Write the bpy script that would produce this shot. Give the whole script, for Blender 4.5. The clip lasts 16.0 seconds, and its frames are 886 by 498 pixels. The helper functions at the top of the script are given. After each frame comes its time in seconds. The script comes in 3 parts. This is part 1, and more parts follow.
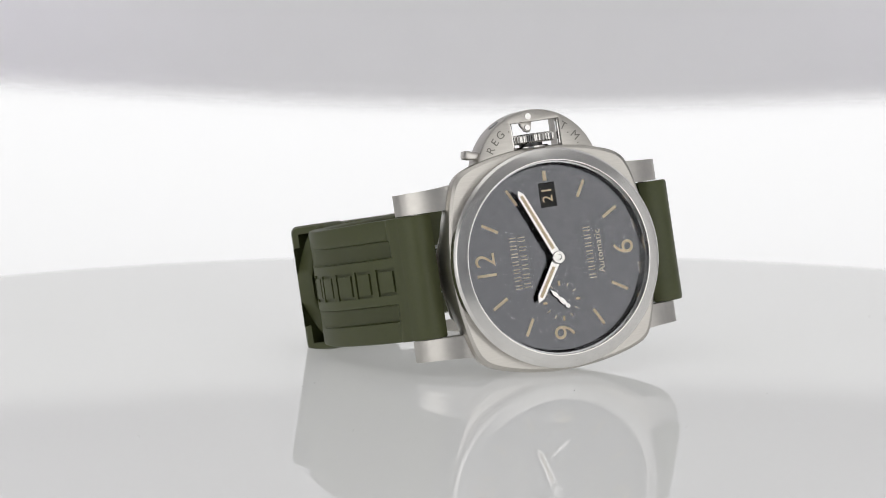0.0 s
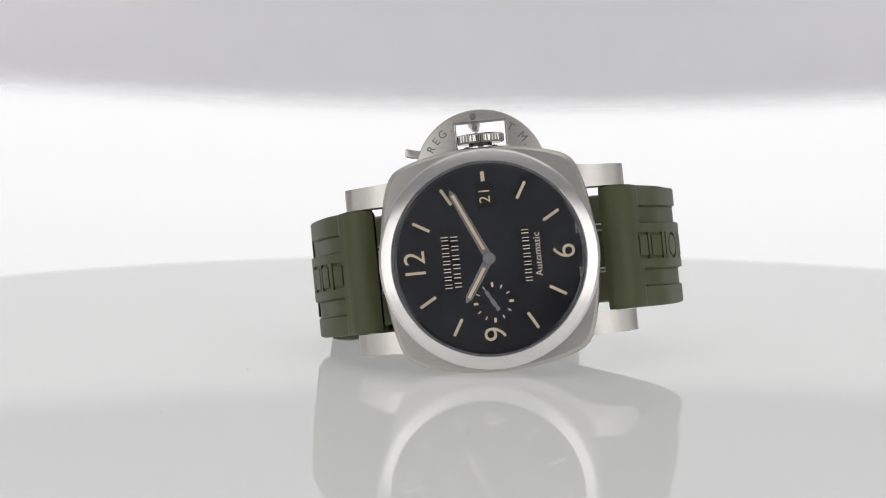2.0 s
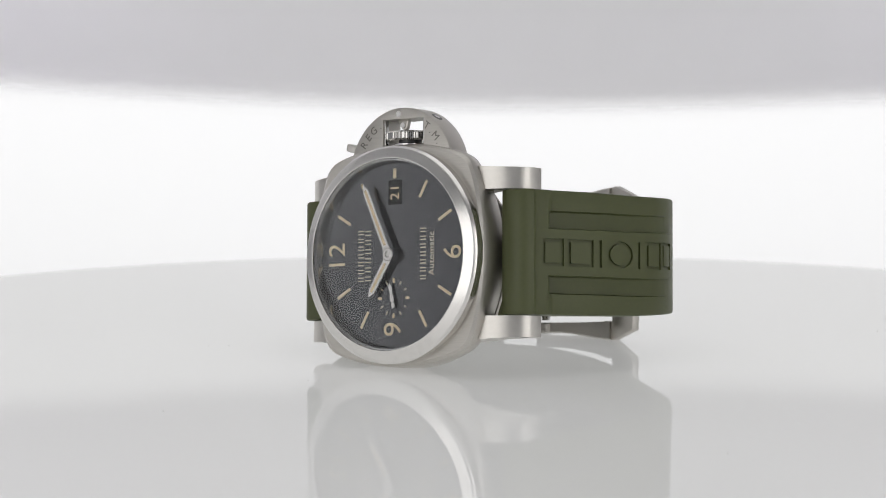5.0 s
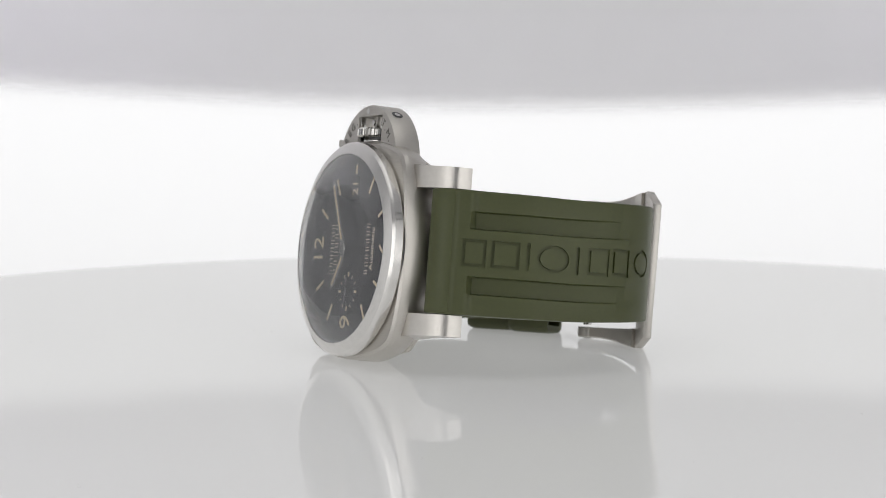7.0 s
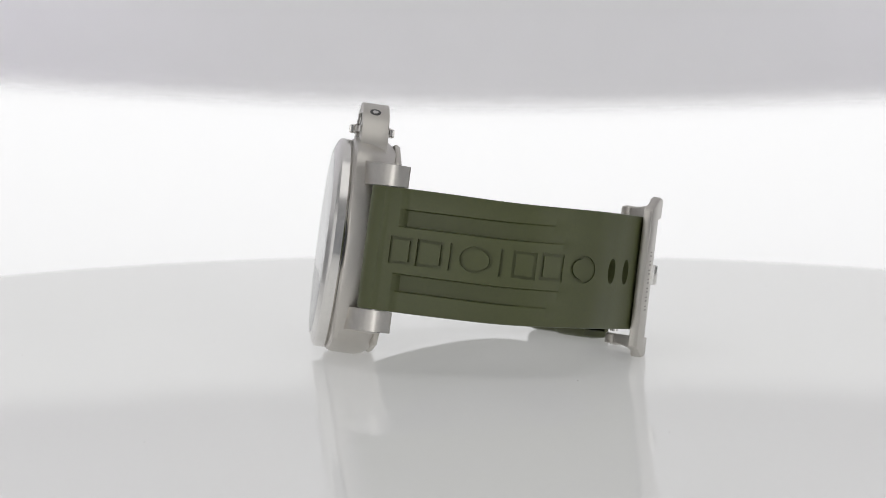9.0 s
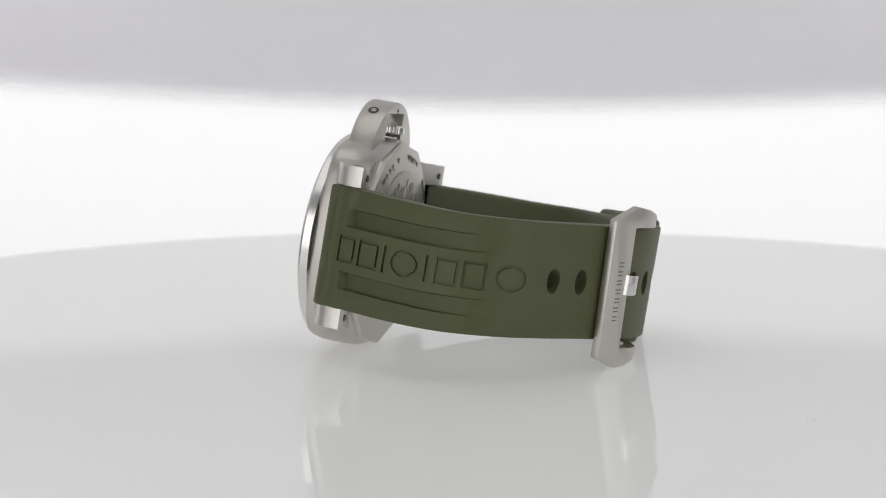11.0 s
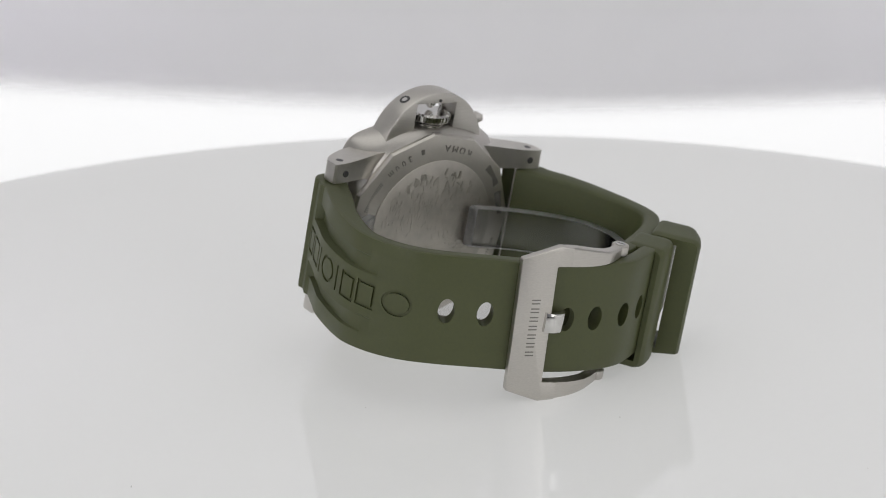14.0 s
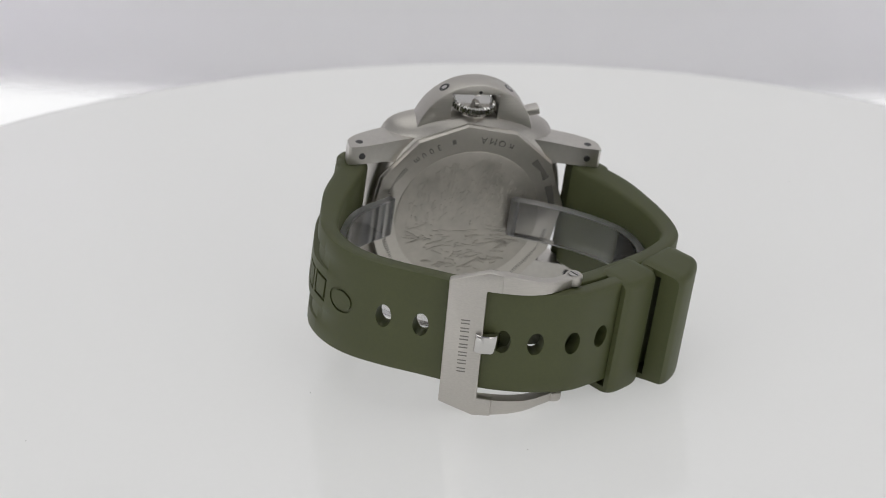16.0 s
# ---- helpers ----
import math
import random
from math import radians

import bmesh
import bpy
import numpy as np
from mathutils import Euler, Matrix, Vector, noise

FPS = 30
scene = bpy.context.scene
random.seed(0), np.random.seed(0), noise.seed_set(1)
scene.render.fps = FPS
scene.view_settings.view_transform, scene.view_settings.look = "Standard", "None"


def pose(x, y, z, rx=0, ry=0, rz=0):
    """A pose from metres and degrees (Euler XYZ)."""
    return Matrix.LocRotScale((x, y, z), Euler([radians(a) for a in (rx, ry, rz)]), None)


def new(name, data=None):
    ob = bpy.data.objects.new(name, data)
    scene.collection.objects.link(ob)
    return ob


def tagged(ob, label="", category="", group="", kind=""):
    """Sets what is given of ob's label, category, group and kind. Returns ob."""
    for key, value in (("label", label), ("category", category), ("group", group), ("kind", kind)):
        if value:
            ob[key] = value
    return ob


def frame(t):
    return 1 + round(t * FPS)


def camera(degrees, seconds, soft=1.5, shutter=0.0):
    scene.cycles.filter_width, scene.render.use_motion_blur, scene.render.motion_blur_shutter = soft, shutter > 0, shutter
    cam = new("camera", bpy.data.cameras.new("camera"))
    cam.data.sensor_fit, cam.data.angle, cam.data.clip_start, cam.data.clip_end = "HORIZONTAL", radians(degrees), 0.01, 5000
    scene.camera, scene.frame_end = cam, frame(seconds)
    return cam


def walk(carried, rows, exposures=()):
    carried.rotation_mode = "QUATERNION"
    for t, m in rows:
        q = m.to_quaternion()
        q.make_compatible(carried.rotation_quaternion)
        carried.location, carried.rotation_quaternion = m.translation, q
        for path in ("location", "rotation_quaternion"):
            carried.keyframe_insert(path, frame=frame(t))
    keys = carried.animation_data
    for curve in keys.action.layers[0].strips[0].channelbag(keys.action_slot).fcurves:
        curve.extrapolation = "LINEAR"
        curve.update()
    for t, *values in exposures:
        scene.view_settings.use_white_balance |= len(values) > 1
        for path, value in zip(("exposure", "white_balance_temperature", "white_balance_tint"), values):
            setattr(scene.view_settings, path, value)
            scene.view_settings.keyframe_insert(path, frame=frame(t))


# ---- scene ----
MM = 0.001

# ---- camera: fixed on its stand, a long lens half a metre from the watch ----
CAM = pose(-0.01034, -0.55067, 0.0807, 90 - 6.178, 0, 0)
cam = camera(18.712, 16.0, soft=0.9)
cam.data.dof.use_dof = True
cam.data.dof.focus_distance = 0.522
cam.data.dof.aperture_fstop = 32.0
walk(cam, [(0.0, CAM), (16.0, CAM)])

# ---- the turntable's swing, fitted to the view: seconds, spin, eye's pitch, distance and height (mm) ----
SWING = [
    (0.0, 0.0, 6.178, 550.67, 79.65), (0.5, -5.60, 6.178, 550.67, 79.65), (1.0, -11.24, 6.178, 550.67, 79.65),
    (1.5, -17.00, 6.178, 550.67, 79.65), (2.0, -22.80, 6.178, 550.67, 79.65), (2.5, -28.52, 6.178, 550.67, 79.65),
    (3.0, -34.25, 6.178, 550.67, 79.65), (3.5, -40.07, 6.178, 550.67, 79.65), (4.0, -45.95, 6.178, 550.67, 79.65),
    (4.5, -51.95, 6.178, 550.67, 79.65), (5.0, -57.95, 6.178, 550.67, 79.65), (5.5, -63.95, 6.178, 550.67, 79.65),
    (6.0, -69.97, 6.178, 550.67, 79.65), (6.5, -75.95, 6.178, 550.67, 79.65), (7.0, -81.80, 6.178, 550.67, 79.65),
    (7.5, -87.60, 6.178, 550.67, 79.65), (8.0, -93.40, 6.178, 550.67, 79.65), (8.5, -99.24, 6.178, 550.67, 79.65),
    (9.0, -105.05, 6.178, 550.67, 79.65), (9.5, -110.75, 6.178, 550.67, 79.65), (10.0, -116.35, 6.30, 550.6, 80.8),
    (10.5, -121.95, 7.10, 550.4, 88.6), (11.0, -127.60, 8.32, 550.1, 100.5), (11.5, -133.27, 9.69, 549.0, 114.0),
    (12.0, -139.15, 11.09, 545.2, 127.2), (12.5, -145.08, 12.44, 541.5, 139.8), (13.0, -151.02, 13.79, 537.5, 152.7),
    (13.5, -156.98, 15.27, 533.5, 166.6), (14.0, -162.90, 16.89, 529.5, 181.8), (14.5, -168.78, 18.58, 525.0, 197.6),
    (15.0, -174.65, 20.23, 519.9, 212.8), (15.5, -180.58, 21.79, 514.4, 227.0), (16.0, -186.55, 23.27, 508.5, 240.1)]


def swing(spin, pitch, away, high):
    eye = pose(-0.01034, -away * MM, high * MM + 0.00105, 90 - pitch, 0, 0)
    return CAM @ eye.inverted() @ pose(0, 0, 0, 0, 0, spin)


# where the watch stands on the table: x towards its crown, y towards 12 o'clock, z out of the dial
SIT = Matrix(((-0.145936, -0.931195, 0.334033, 0.011501), (0.095403, -0.349321, -0.932134, -0.030780),
              (0.984683, -0.104164, 0.139818, 0.022749), (0, 0, 0, 1)))

# ---- light: a white photo booth with glowing panels ----
world = bpy.data.worlds.new("booth_dark")
scene.world = world
world.use_nodes = True
world.node_tree.nodes["Background"].inputs[0].default_value = (0.9, 0.92, 1.0, 1)
world.node_tree.nodes["Background"].inputs[1].default_value = 0.25
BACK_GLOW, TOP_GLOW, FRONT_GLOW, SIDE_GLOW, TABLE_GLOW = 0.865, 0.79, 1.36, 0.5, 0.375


# ---- materials ----
def material(name):
    m = bpy.data.materials.new(name)
    m.use_nodes = True
    nt = m.node_tree
    return m, nt, nt.nodes["Principled BSDF"]


def link(nt, a, b):
    nt.links.new(a, b)


def add(nt, kind, **values):
    n = nt.nodes.new(kind)
    for k, v in values.items():
        n.inputs[k].default_value = v
    return n


def surface(name, colour, rough, metal=0.0, grain=400.0, spread=0.08, bump=0.05, stretch=(1, 1, 1), blotch=60.0,
            rough_spread=0.08, depth=0.00003):
    """A plain finish with fine grain and broader blotches, in object space."""
    m, nt, bsdf = material(name)
    co = nt.nodes.new("ShaderNodeTexCoord")
    mp = add(nt, "ShaderNodeMapping", Scale=stretch)
    link(nt, co.outputs["Object"], mp.inputs["Vector"])
    fine = add(nt, "ShaderNodeTexNoise", Scale=grain, Detail=4.0)
    wide = add(nt, "ShaderNodeTexNoise", Scale=blotch, Detail=3.0)
    link(nt, mp.outputs[0], fine.inputs["Vector"])
    link(nt, co.outputs["Object"], wide.inputs["Vector"])
    both = nt.nodes.new("ShaderNodeMath")
    both.operation = "ADD"
    link(nt, fine.outputs["Fac"], both.inputs[0])
    link(nt, wide.outputs["Fac"], both.inputs[1])
    ramp = add(nt, "ShaderNodeMapRange")
    for k, v in (("From Min", 0.6), ("From Max", 1.4), ("To Min", 1 - spread), ("To Max", 1 + spread)):
        ramp.inputs[k].default_value = v
    link(nt, both.outputs[0], ramp.inputs["Value"])
    mul = nt.nodes.new("ShaderNodeVectorMath")
    mul.operation = "MULTIPLY"
    mul.inputs[0].default_value = colour
    link(nt, ramp.outputs[0], mul.inputs[1])
    link(nt, mul.outputs[0], bsdf.inputs["Base Color"])
    rr = add(nt, "ShaderNodeMapRange")
    for k, v in (("From Min", 0.6), ("From Max", 1.4), ("To Min", rough - rough_spread), ("To Max", rough + rough_spread)):
        rr.inputs[k].default_value = v
    link(nt, both.outputs[0], rr.inputs["Value"])
    link(nt, rr.outputs[0], bsdf.inputs["Roughness"])
    bsdf.inputs["Metallic"].default_value = metal
    if bump:
        b = add(nt, "ShaderNodeBump", Strength=bump, Distance=depth)
        link(nt, fine.outputs["Fac"], b.inputs["Height"])
        link(nt, b.outputs[0], bsdf.inputs["Normal"])
    return m


def glow(name, colour, strength):
    m, nt, bsdf = material(name)
    bsdf.inputs["Base Color"].default_value = (0.25, 0.25, 0.25, 1)
    bsdf.inputs["Roughness"].default_value = 0.8
    co = nt.nodes.new("ShaderNodeTexCoord")
    n = add(nt, "ShaderNodeTexNoise", Scale=3.0, Detail=1.0)
    link(nt, co.outputs["Object"], n.inputs["Vector"])
    r = add(nt, "ShaderNodeMapRange")
    r.inputs["To Min"].default_value, r.inputs["To Max"].default_value = 0.96 * strength, 1.04 * strength
    link(nt, n.outputs["Fac"], r.inputs["Value"])
    bsdf.inputs["Emission Color"].default_value = (*colour, 1)
    link(nt, r.outputs[0], bsdf.inputs["Emission Strength"])
    return m


def glass(name, colour, rough, ior):
    m, nt, bsdf = material(name)
    bsdf.inputs["Base Color"].default_value = (*colour, 1)
    bsdf.inputs["Roughness"].default_value = rough
    bsdf.inputs["Transmission Weight"].default_value = 1.0
    bsdf.inputs["IOR"].default_value = ior
    return m


STEEL_BRUSHED = surface("brushed_steel", (0.55, 0.527, 0.49), 0.37, 1.0, 900, 0.10, 0.25, (6, 0.25, 6), 40)
STEEL_POLISHED = surface("polished_steel", (0.62, 0.61, 0.59), 0.10, 1.0, 700, 0.04, 0.02, (1, 1, 1), 50, 0.03)
STEEL_SATIN = surface("satin_steel", (0.62, 0.597, 0.56), 0.33, 1.0, 900, 0.07, 0.10, (1, 1, 1), 45, 0.03)
STEEL_BACK = surface("satin_case_back_steel", (0.585, 0.558, 0.512), 0.40, 1.0, 900, 0.06, 0.12, (1, 1, 1), 45, 0.06)
# steel darkened in its colour to give the shade of recesses and gaps
STEEL_DARK = surface("steel_with_painted_shade", (0.10, 0.10, 0.10), 0.4, 1.0, 500, 0.1)
RUBBER = surface("olive_rubber", (0.069, 0.078, 0.027), 0.50, 0.0, 1500, 0.10, 0.12, (1, 1, 1), 45, 0.06)
DIAL = surface("anthracite_dial", (0.108, 0.110, 0.117), 0.13, 1.0, 300, 0.02, 0.0, (1, 1, 1), 60, 0.01)
BEZEL = surface("polished_bezel_steel", (0.76, 0.745, 0.72), 0.21, 1.0, 900, 0.05, 0.03, (1, 1, 1), 60, 0.03)
LUME = surface("aged_cream_lume", (0.76, 0.62, 0.42), 0.6, 0.0, 2500, 0.10, 0.1)
NUMERAL = surface("aged_brown_cream_lume", (0.74, 0.62, 0.43), 0.6, 0.0, 2500, 0.10, 0.1)
PRINT = surface("cream_print", (0.80, 0.71, 0.57), 0.6, 0.0, 2500, 0.08, 0.0)
BLACK = surface("date_black", (0.006, 0.006, 0.006), 0.6, 0.0, 800, 0.1, 0.0)
ENGRAVED = surface("engraved_grey", (0.22, 0.21, 0.19), 0.5, 0.8, 900, 0.15, 0.0)
ETCHED = surface("etched_relief_steel", (0.50, 0.475, 0.43), 0.48, 1.0, 420, 0.16, 0.35, (1, 1, 1), 160, 0.10, 0.0001)
CRYSTAL = bpy.data.materials.new("coated_sapphire_crystal")
CRYSTAL.use_nodes = True
tree = CRYSTAL.node_tree
clear, shine = tree.nodes.new("ShaderNodeBsdfTransparent"), tree.nodes.new("ShaderNodeBsdfGlossy")
shine.inputs["Roughness"].default_value = 0.0
rim = tree.nodes.new("ShaderNodeLayerWeight")
steep = tree.nodes.new("ShaderNodeMath")
steep.operation, steep.inputs[1].default_value = "POWER", 2.4
gloss = tree.nodes.new("ShaderNodeMapRange")
gloss.inputs["To Min"].default_value, gloss.inputs["To Max"].default_value = 0.0, 0.95
layer = tree.nodes.new("ShaderNodeMixShader")
link(tree, rim.outputs["Facing"], steep.inputs[0])
link(tree, steep.outputs[0], gloss.inputs["Value"])
link(tree, gloss.outputs[0], layer.inputs[0])
link(tree, clear.outputs[0], layer.inputs[1])
link(tree, shine.outputs[0], layer.inputs[2])
link(tree, layer.outputs[0], tree.nodes["Material Output"].inputs["Surface"])
ACRYLIC = bpy.data.materials.new("clear_acrylic")
ACRYLIC.use_nodes = True
tree = ACRYLIC.node_tree
clear, shine = tree.nodes.new("ShaderNodeBsdfTransparent"), tree.nodes.new("ShaderNodeBsdfGlossy")
clear.inputs["Color"].default_value = (0.95, 0.95, 0.955, 1)
shine.inputs["Roughness"].default_value = 0.08
rim = add(tree, "ShaderNodeFresnel", IOR=1.49)
layer = tree.nodes.new("ShaderNodeMixShader")
link(tree, rim.outputs[0], layer.inputs[0])
link(tree, clear.outputs[0], layer.inputs[1])
link(tree, shine.outputs[0], layer.inputs[2])
link(tree, layer.outputs[0], tree.nodes["Material Output"].inputs["Surface"])
FROSTED = glass("frosted_acrylic_edge", (0.93, 0.93, 0.94), 0.45, 1.49)
# opal acrylic under clear gloss, its glow added to lift the watch's shadows
TABLE = surface("opal_acrylic_added_glow", (0.53, 0.53, 0.528), 0.6, 0.0, 500, 0.010, 0.0, (1, 1, 1), 12, 0.006)
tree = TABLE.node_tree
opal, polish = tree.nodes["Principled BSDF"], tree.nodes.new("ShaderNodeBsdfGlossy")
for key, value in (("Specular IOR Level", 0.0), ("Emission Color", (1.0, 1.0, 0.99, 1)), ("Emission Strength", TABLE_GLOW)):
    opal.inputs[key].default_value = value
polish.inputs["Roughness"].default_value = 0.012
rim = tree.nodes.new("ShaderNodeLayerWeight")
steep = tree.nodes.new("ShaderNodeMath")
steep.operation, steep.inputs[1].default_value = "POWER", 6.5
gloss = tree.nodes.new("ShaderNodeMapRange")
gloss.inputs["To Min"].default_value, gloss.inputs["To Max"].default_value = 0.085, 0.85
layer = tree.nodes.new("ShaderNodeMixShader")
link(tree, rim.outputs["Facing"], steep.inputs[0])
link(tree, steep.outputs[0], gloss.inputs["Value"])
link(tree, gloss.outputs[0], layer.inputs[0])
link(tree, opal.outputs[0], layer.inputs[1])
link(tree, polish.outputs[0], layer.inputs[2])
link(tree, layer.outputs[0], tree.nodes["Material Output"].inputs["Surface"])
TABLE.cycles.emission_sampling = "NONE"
BOOTH = surface("white_booth_board", (0.78, 0.78, 0.79), 0.7, 0.0, 60, 0.03, 0.05, (1, 1, 1), 4)
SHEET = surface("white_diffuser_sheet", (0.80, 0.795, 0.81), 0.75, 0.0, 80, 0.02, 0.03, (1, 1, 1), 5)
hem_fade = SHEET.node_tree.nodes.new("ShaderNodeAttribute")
hem_fade.attribute_name = "hem_alpha"  # the hem fades to clear, imitating an out-of-focus edge
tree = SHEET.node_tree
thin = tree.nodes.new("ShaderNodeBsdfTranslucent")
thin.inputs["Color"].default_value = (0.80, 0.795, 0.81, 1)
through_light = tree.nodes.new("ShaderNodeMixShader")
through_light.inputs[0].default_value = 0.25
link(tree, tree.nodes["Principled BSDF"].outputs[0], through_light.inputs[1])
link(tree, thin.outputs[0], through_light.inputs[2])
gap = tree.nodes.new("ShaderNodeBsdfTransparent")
hem_mix = tree.nodes.new("ShaderNodeMixShader")
link(tree, hem_fade.outputs["Fac"], hem_mix.inputs[0])
link(tree, gap.outputs[0], hem_mix.inputs[1])
link(tree, through_light.outputs[0], hem_mix.inputs[2])
link(tree, hem_mix.outputs[0], tree.nodes["Material Output"].inputs["Surface"])
BLACK_WALL = surface("black_wall", (0.012, 0.012, 0.013), 0.9, 0.0, 300, 0.2, 0.2, (1, 1, 1), 6)
GREY_BOARD = surface("grey_front_board", (0.42, 0.43, 0.45), 0.8, 0.0, 90, 0.03, 0.03, (1, 1, 1), 6)
SPECK = surface("grey_dust", (0.4, 0.39, 0.38), 0.9, 0.0, 900, 0.1, 0.0)
GLOW_BACK = glow("backlight_diffuser", (1.0, 1.0, 1.0), BACK_GLOW)
# a gradient by height is put into its glow, dimmer towards the foot
tree = GLOW_BACK.node_tree
place = tree.nodes.new("ShaderNodeTexCoord")
axis = tree.nodes.new("ShaderNodeSeparateXYZ")
fall = tree.nodes.new("ShaderNodeMapRange")
fall.interpolation_type = "SMOOTHSTEP"
for key, value in (("From Min", -0.09), ("From Max", 0.03), ("To Min", 0.86 * BACK_GLOW), ("To Max", 0.97 * BACK_GLOW)):
    fall.inputs[key].default_value = value
link(tree, place.outputs["Object"], axis.inputs[0])
link(tree, axis.outputs["Z"], fall.inputs["Value"])
link(tree, fall.outputs[0], tree.nodes["Principled BSDF"].inputs["Emission Strength"])
GLOW_TOP = glow("overhead_diffuser", (1.0, 0.995, 0.985), TOP_GLOW)
GLOW_FRONT = glow("front_diffuser", (1.0, 0.99, 0.98), FRONT_GLOW)
GLOW_LAMP = glow("cool_lamp_diffuser", (0.90, 0.83, 1.0), 4.94)
GLOW_SIDE = glow("side_fill_glow", (1.0, 0.995, 1.0), SIDE_GLOW)


# ---- mesh tools (millimetres, brought to metres on linking) ----
def part(name, bm, mat, parent, label="", smooth=35.0, scale=MM, at=None):
    bmesh.ops.remove_doubles(bm, verts=bm.verts, dist=1e-5)
    bmesh.ops.recalc_face_normals(bm, faces=bm.faces)
    if at is not None:
        bm.transform(at)
    bm.transform(Matrix.Scale(scale, 4))
    me = bpy.data.meshes.new(name)
    bm.to_mesh(me)
    bm.free()
    me.materials.append(mat)
    return mesh_part(name, me, parent, label, smooth)


def mesh_part(name, me, parent, label="", smooth=35.0):
    if smooth:
        me.polygons.foreach_set("use_smooth", [True] * len(me.polygons))
        me.set_sharp_from_angle(angle=radians(smooth))
    ob = new(name, me)
    if parent:
        ob.parent = parent
    if label:
        tagged(ob, label)
    return ob


def bevelled(bm, size, angle=30.0, segments=2):
    edges = [e for e in bm.edges if len(e.link_faces) == 2 and e.calc_face_angle(0) > radians(angle)]
    bmesh.ops.bevel(bm, geom=edges, offset=size, segments=segments, affect="EDGES", profile=0.5, clamp_overlap=True)
    return bm


def box(x0, x1, y0, y1, z0, z1, bevel=0.0, bm=None):
    b = bmesh.new()
    vs = [b.verts.new((x, y, z)) for x in (x0, x1) for y in (y0, y1) for z in (z0, z1)]
    for f in ((0, 1, 3, 2), (4, 6, 7, 5), (0, 4, 5, 1), (2, 3, 7, 6), (0, 2, 6, 4), (1, 5, 7, 3)):
        b.faces.new([vs[i] for i in f])
    bmesh.ops.recalc_face_normals(b, faces=b.faces)
    if bevel:
        bevelled(b, bevel)
    return b if bm is None else merge(bm, b)


def merge(bm, other, m=None):
    if m is not None:
        other.transform(m)
    me = bpy.data.meshes.new("scratch")
    other.to_mesh(me)
    other.free()
    bm.from_mesh(me)
    bpy.data.meshes.remove(me)
    return bm


def prism(outline, z0, z1, bevel=0.0, segments=2):
    """A flat outline raised from z0 to z1."""
    b = bmesh.new()
    low = [b.verts.new((x, y, z0)) for x, y in outline]
    high = [b.verts.new((x, y, z1)) for x, y in outline]
    n = len(outline)
    b.faces.new(low[::-1])
    b.faces.new(high)
    for i in range(n):
        b.faces.new((low[i], low[(i + 1) % n], high[(i + 1) % n], high[i]))
    bmesh.ops.recalc_face_normals(b, faces=b.faces)
    if bevel:
        bevelled(b, bevel, 40, segments)
    return b


def lathe(profile, steps=96, closed=True):
    """A profile of (radius, z) turned about z."""
    b = bmesh.new()
    rings = []
    for r, z in profile:
        rings.append([b.verts.new((r * math.cos(2 * math.pi * k / steps), r * math.sin(2 * math.pi * k / steps), z))
                      for k in range(steps)] if r > 1e-6 else [b.verts.new((0, 0, z))])
    pairs = list(zip(rings, rings[1:])) + ([(rings[-1], rings[0])] if closed else [])
    for a, c in pairs:
        for k in range(steps):
            j = (k + 1) % steps
            face = [a[k % len(a)], a[j % len(a)], c[j % len(c)], c[k % len(c)]]
            face = list(dict.fromkeys(face))
            if len(face) > 2:
                b.faces.new(face)
    return b


def rod(a, c, r, steps=20, bevel=0.0):
    """A round bar from a to c."""
    a, c = Vector(a), Vector(c)
    n = (c - a).length
    e = min(bevel, r * 0.5)
    b = lathe([(0, 0), (r - e, 0), (r, e), (r, n - e), (r - e, n), (0, n)], steps, closed=False)
    b.transform(Matrix.Translation(a) @ (c - a).to_track_quat("Z", "Y").to_matrix().to_4x4())
    return b


def smooth_path(points, per=8):
    """A soft curve through points, with even parameters between them."""
    out = []
    pts = [Vector(p) for p in points]
    ext = [2 * pts[0] - pts[1]] + pts + [2 * pts[-1] - pts[-2]]
    for i in range(1, len(ext) - 2):
        p0, p1, p2, p3 = ext[i - 1:i + 3]
        for k in range(per):
            t = k / per
            out.append(0.5 * (2 * p1 + (p2 - p0) * t + (2 * p0 - 5 * p1 + 4 * p2 - p3) * t * t
                              + (3 * p1 - p0 - 3 * p2 + p3) * t ** 3))
    out.append(pts[-1])
    return out


def even_path(points, step):
    """The same curve in even steps of length, with the length at each."""
    fine = smooth_path(points, 24)
    run = [0.0]
    for a, c in zip(fine, fine[1:]):
        run.append(run[-1] + (c - a).length)
    n = max(2, int(run[-1] / step))
    out = []
    for k in range(n + 1):
        s = run[-1] * k / n
        j = max(1, next((i for i, v in enumerate(run) if v >= s - 1e-9), len(run) - 1))
        w = (s - run[j - 1]) / max(run[j] - run[j - 1], 1e-9)
        out.append((s, fine[j - 1].lerp(fine[j], w)))
    return out


def ease(x, a, b):
    t = min(1.0, max(0.0, (x - a) / (b - a)))
    return t * t * (3 - 2 * t)


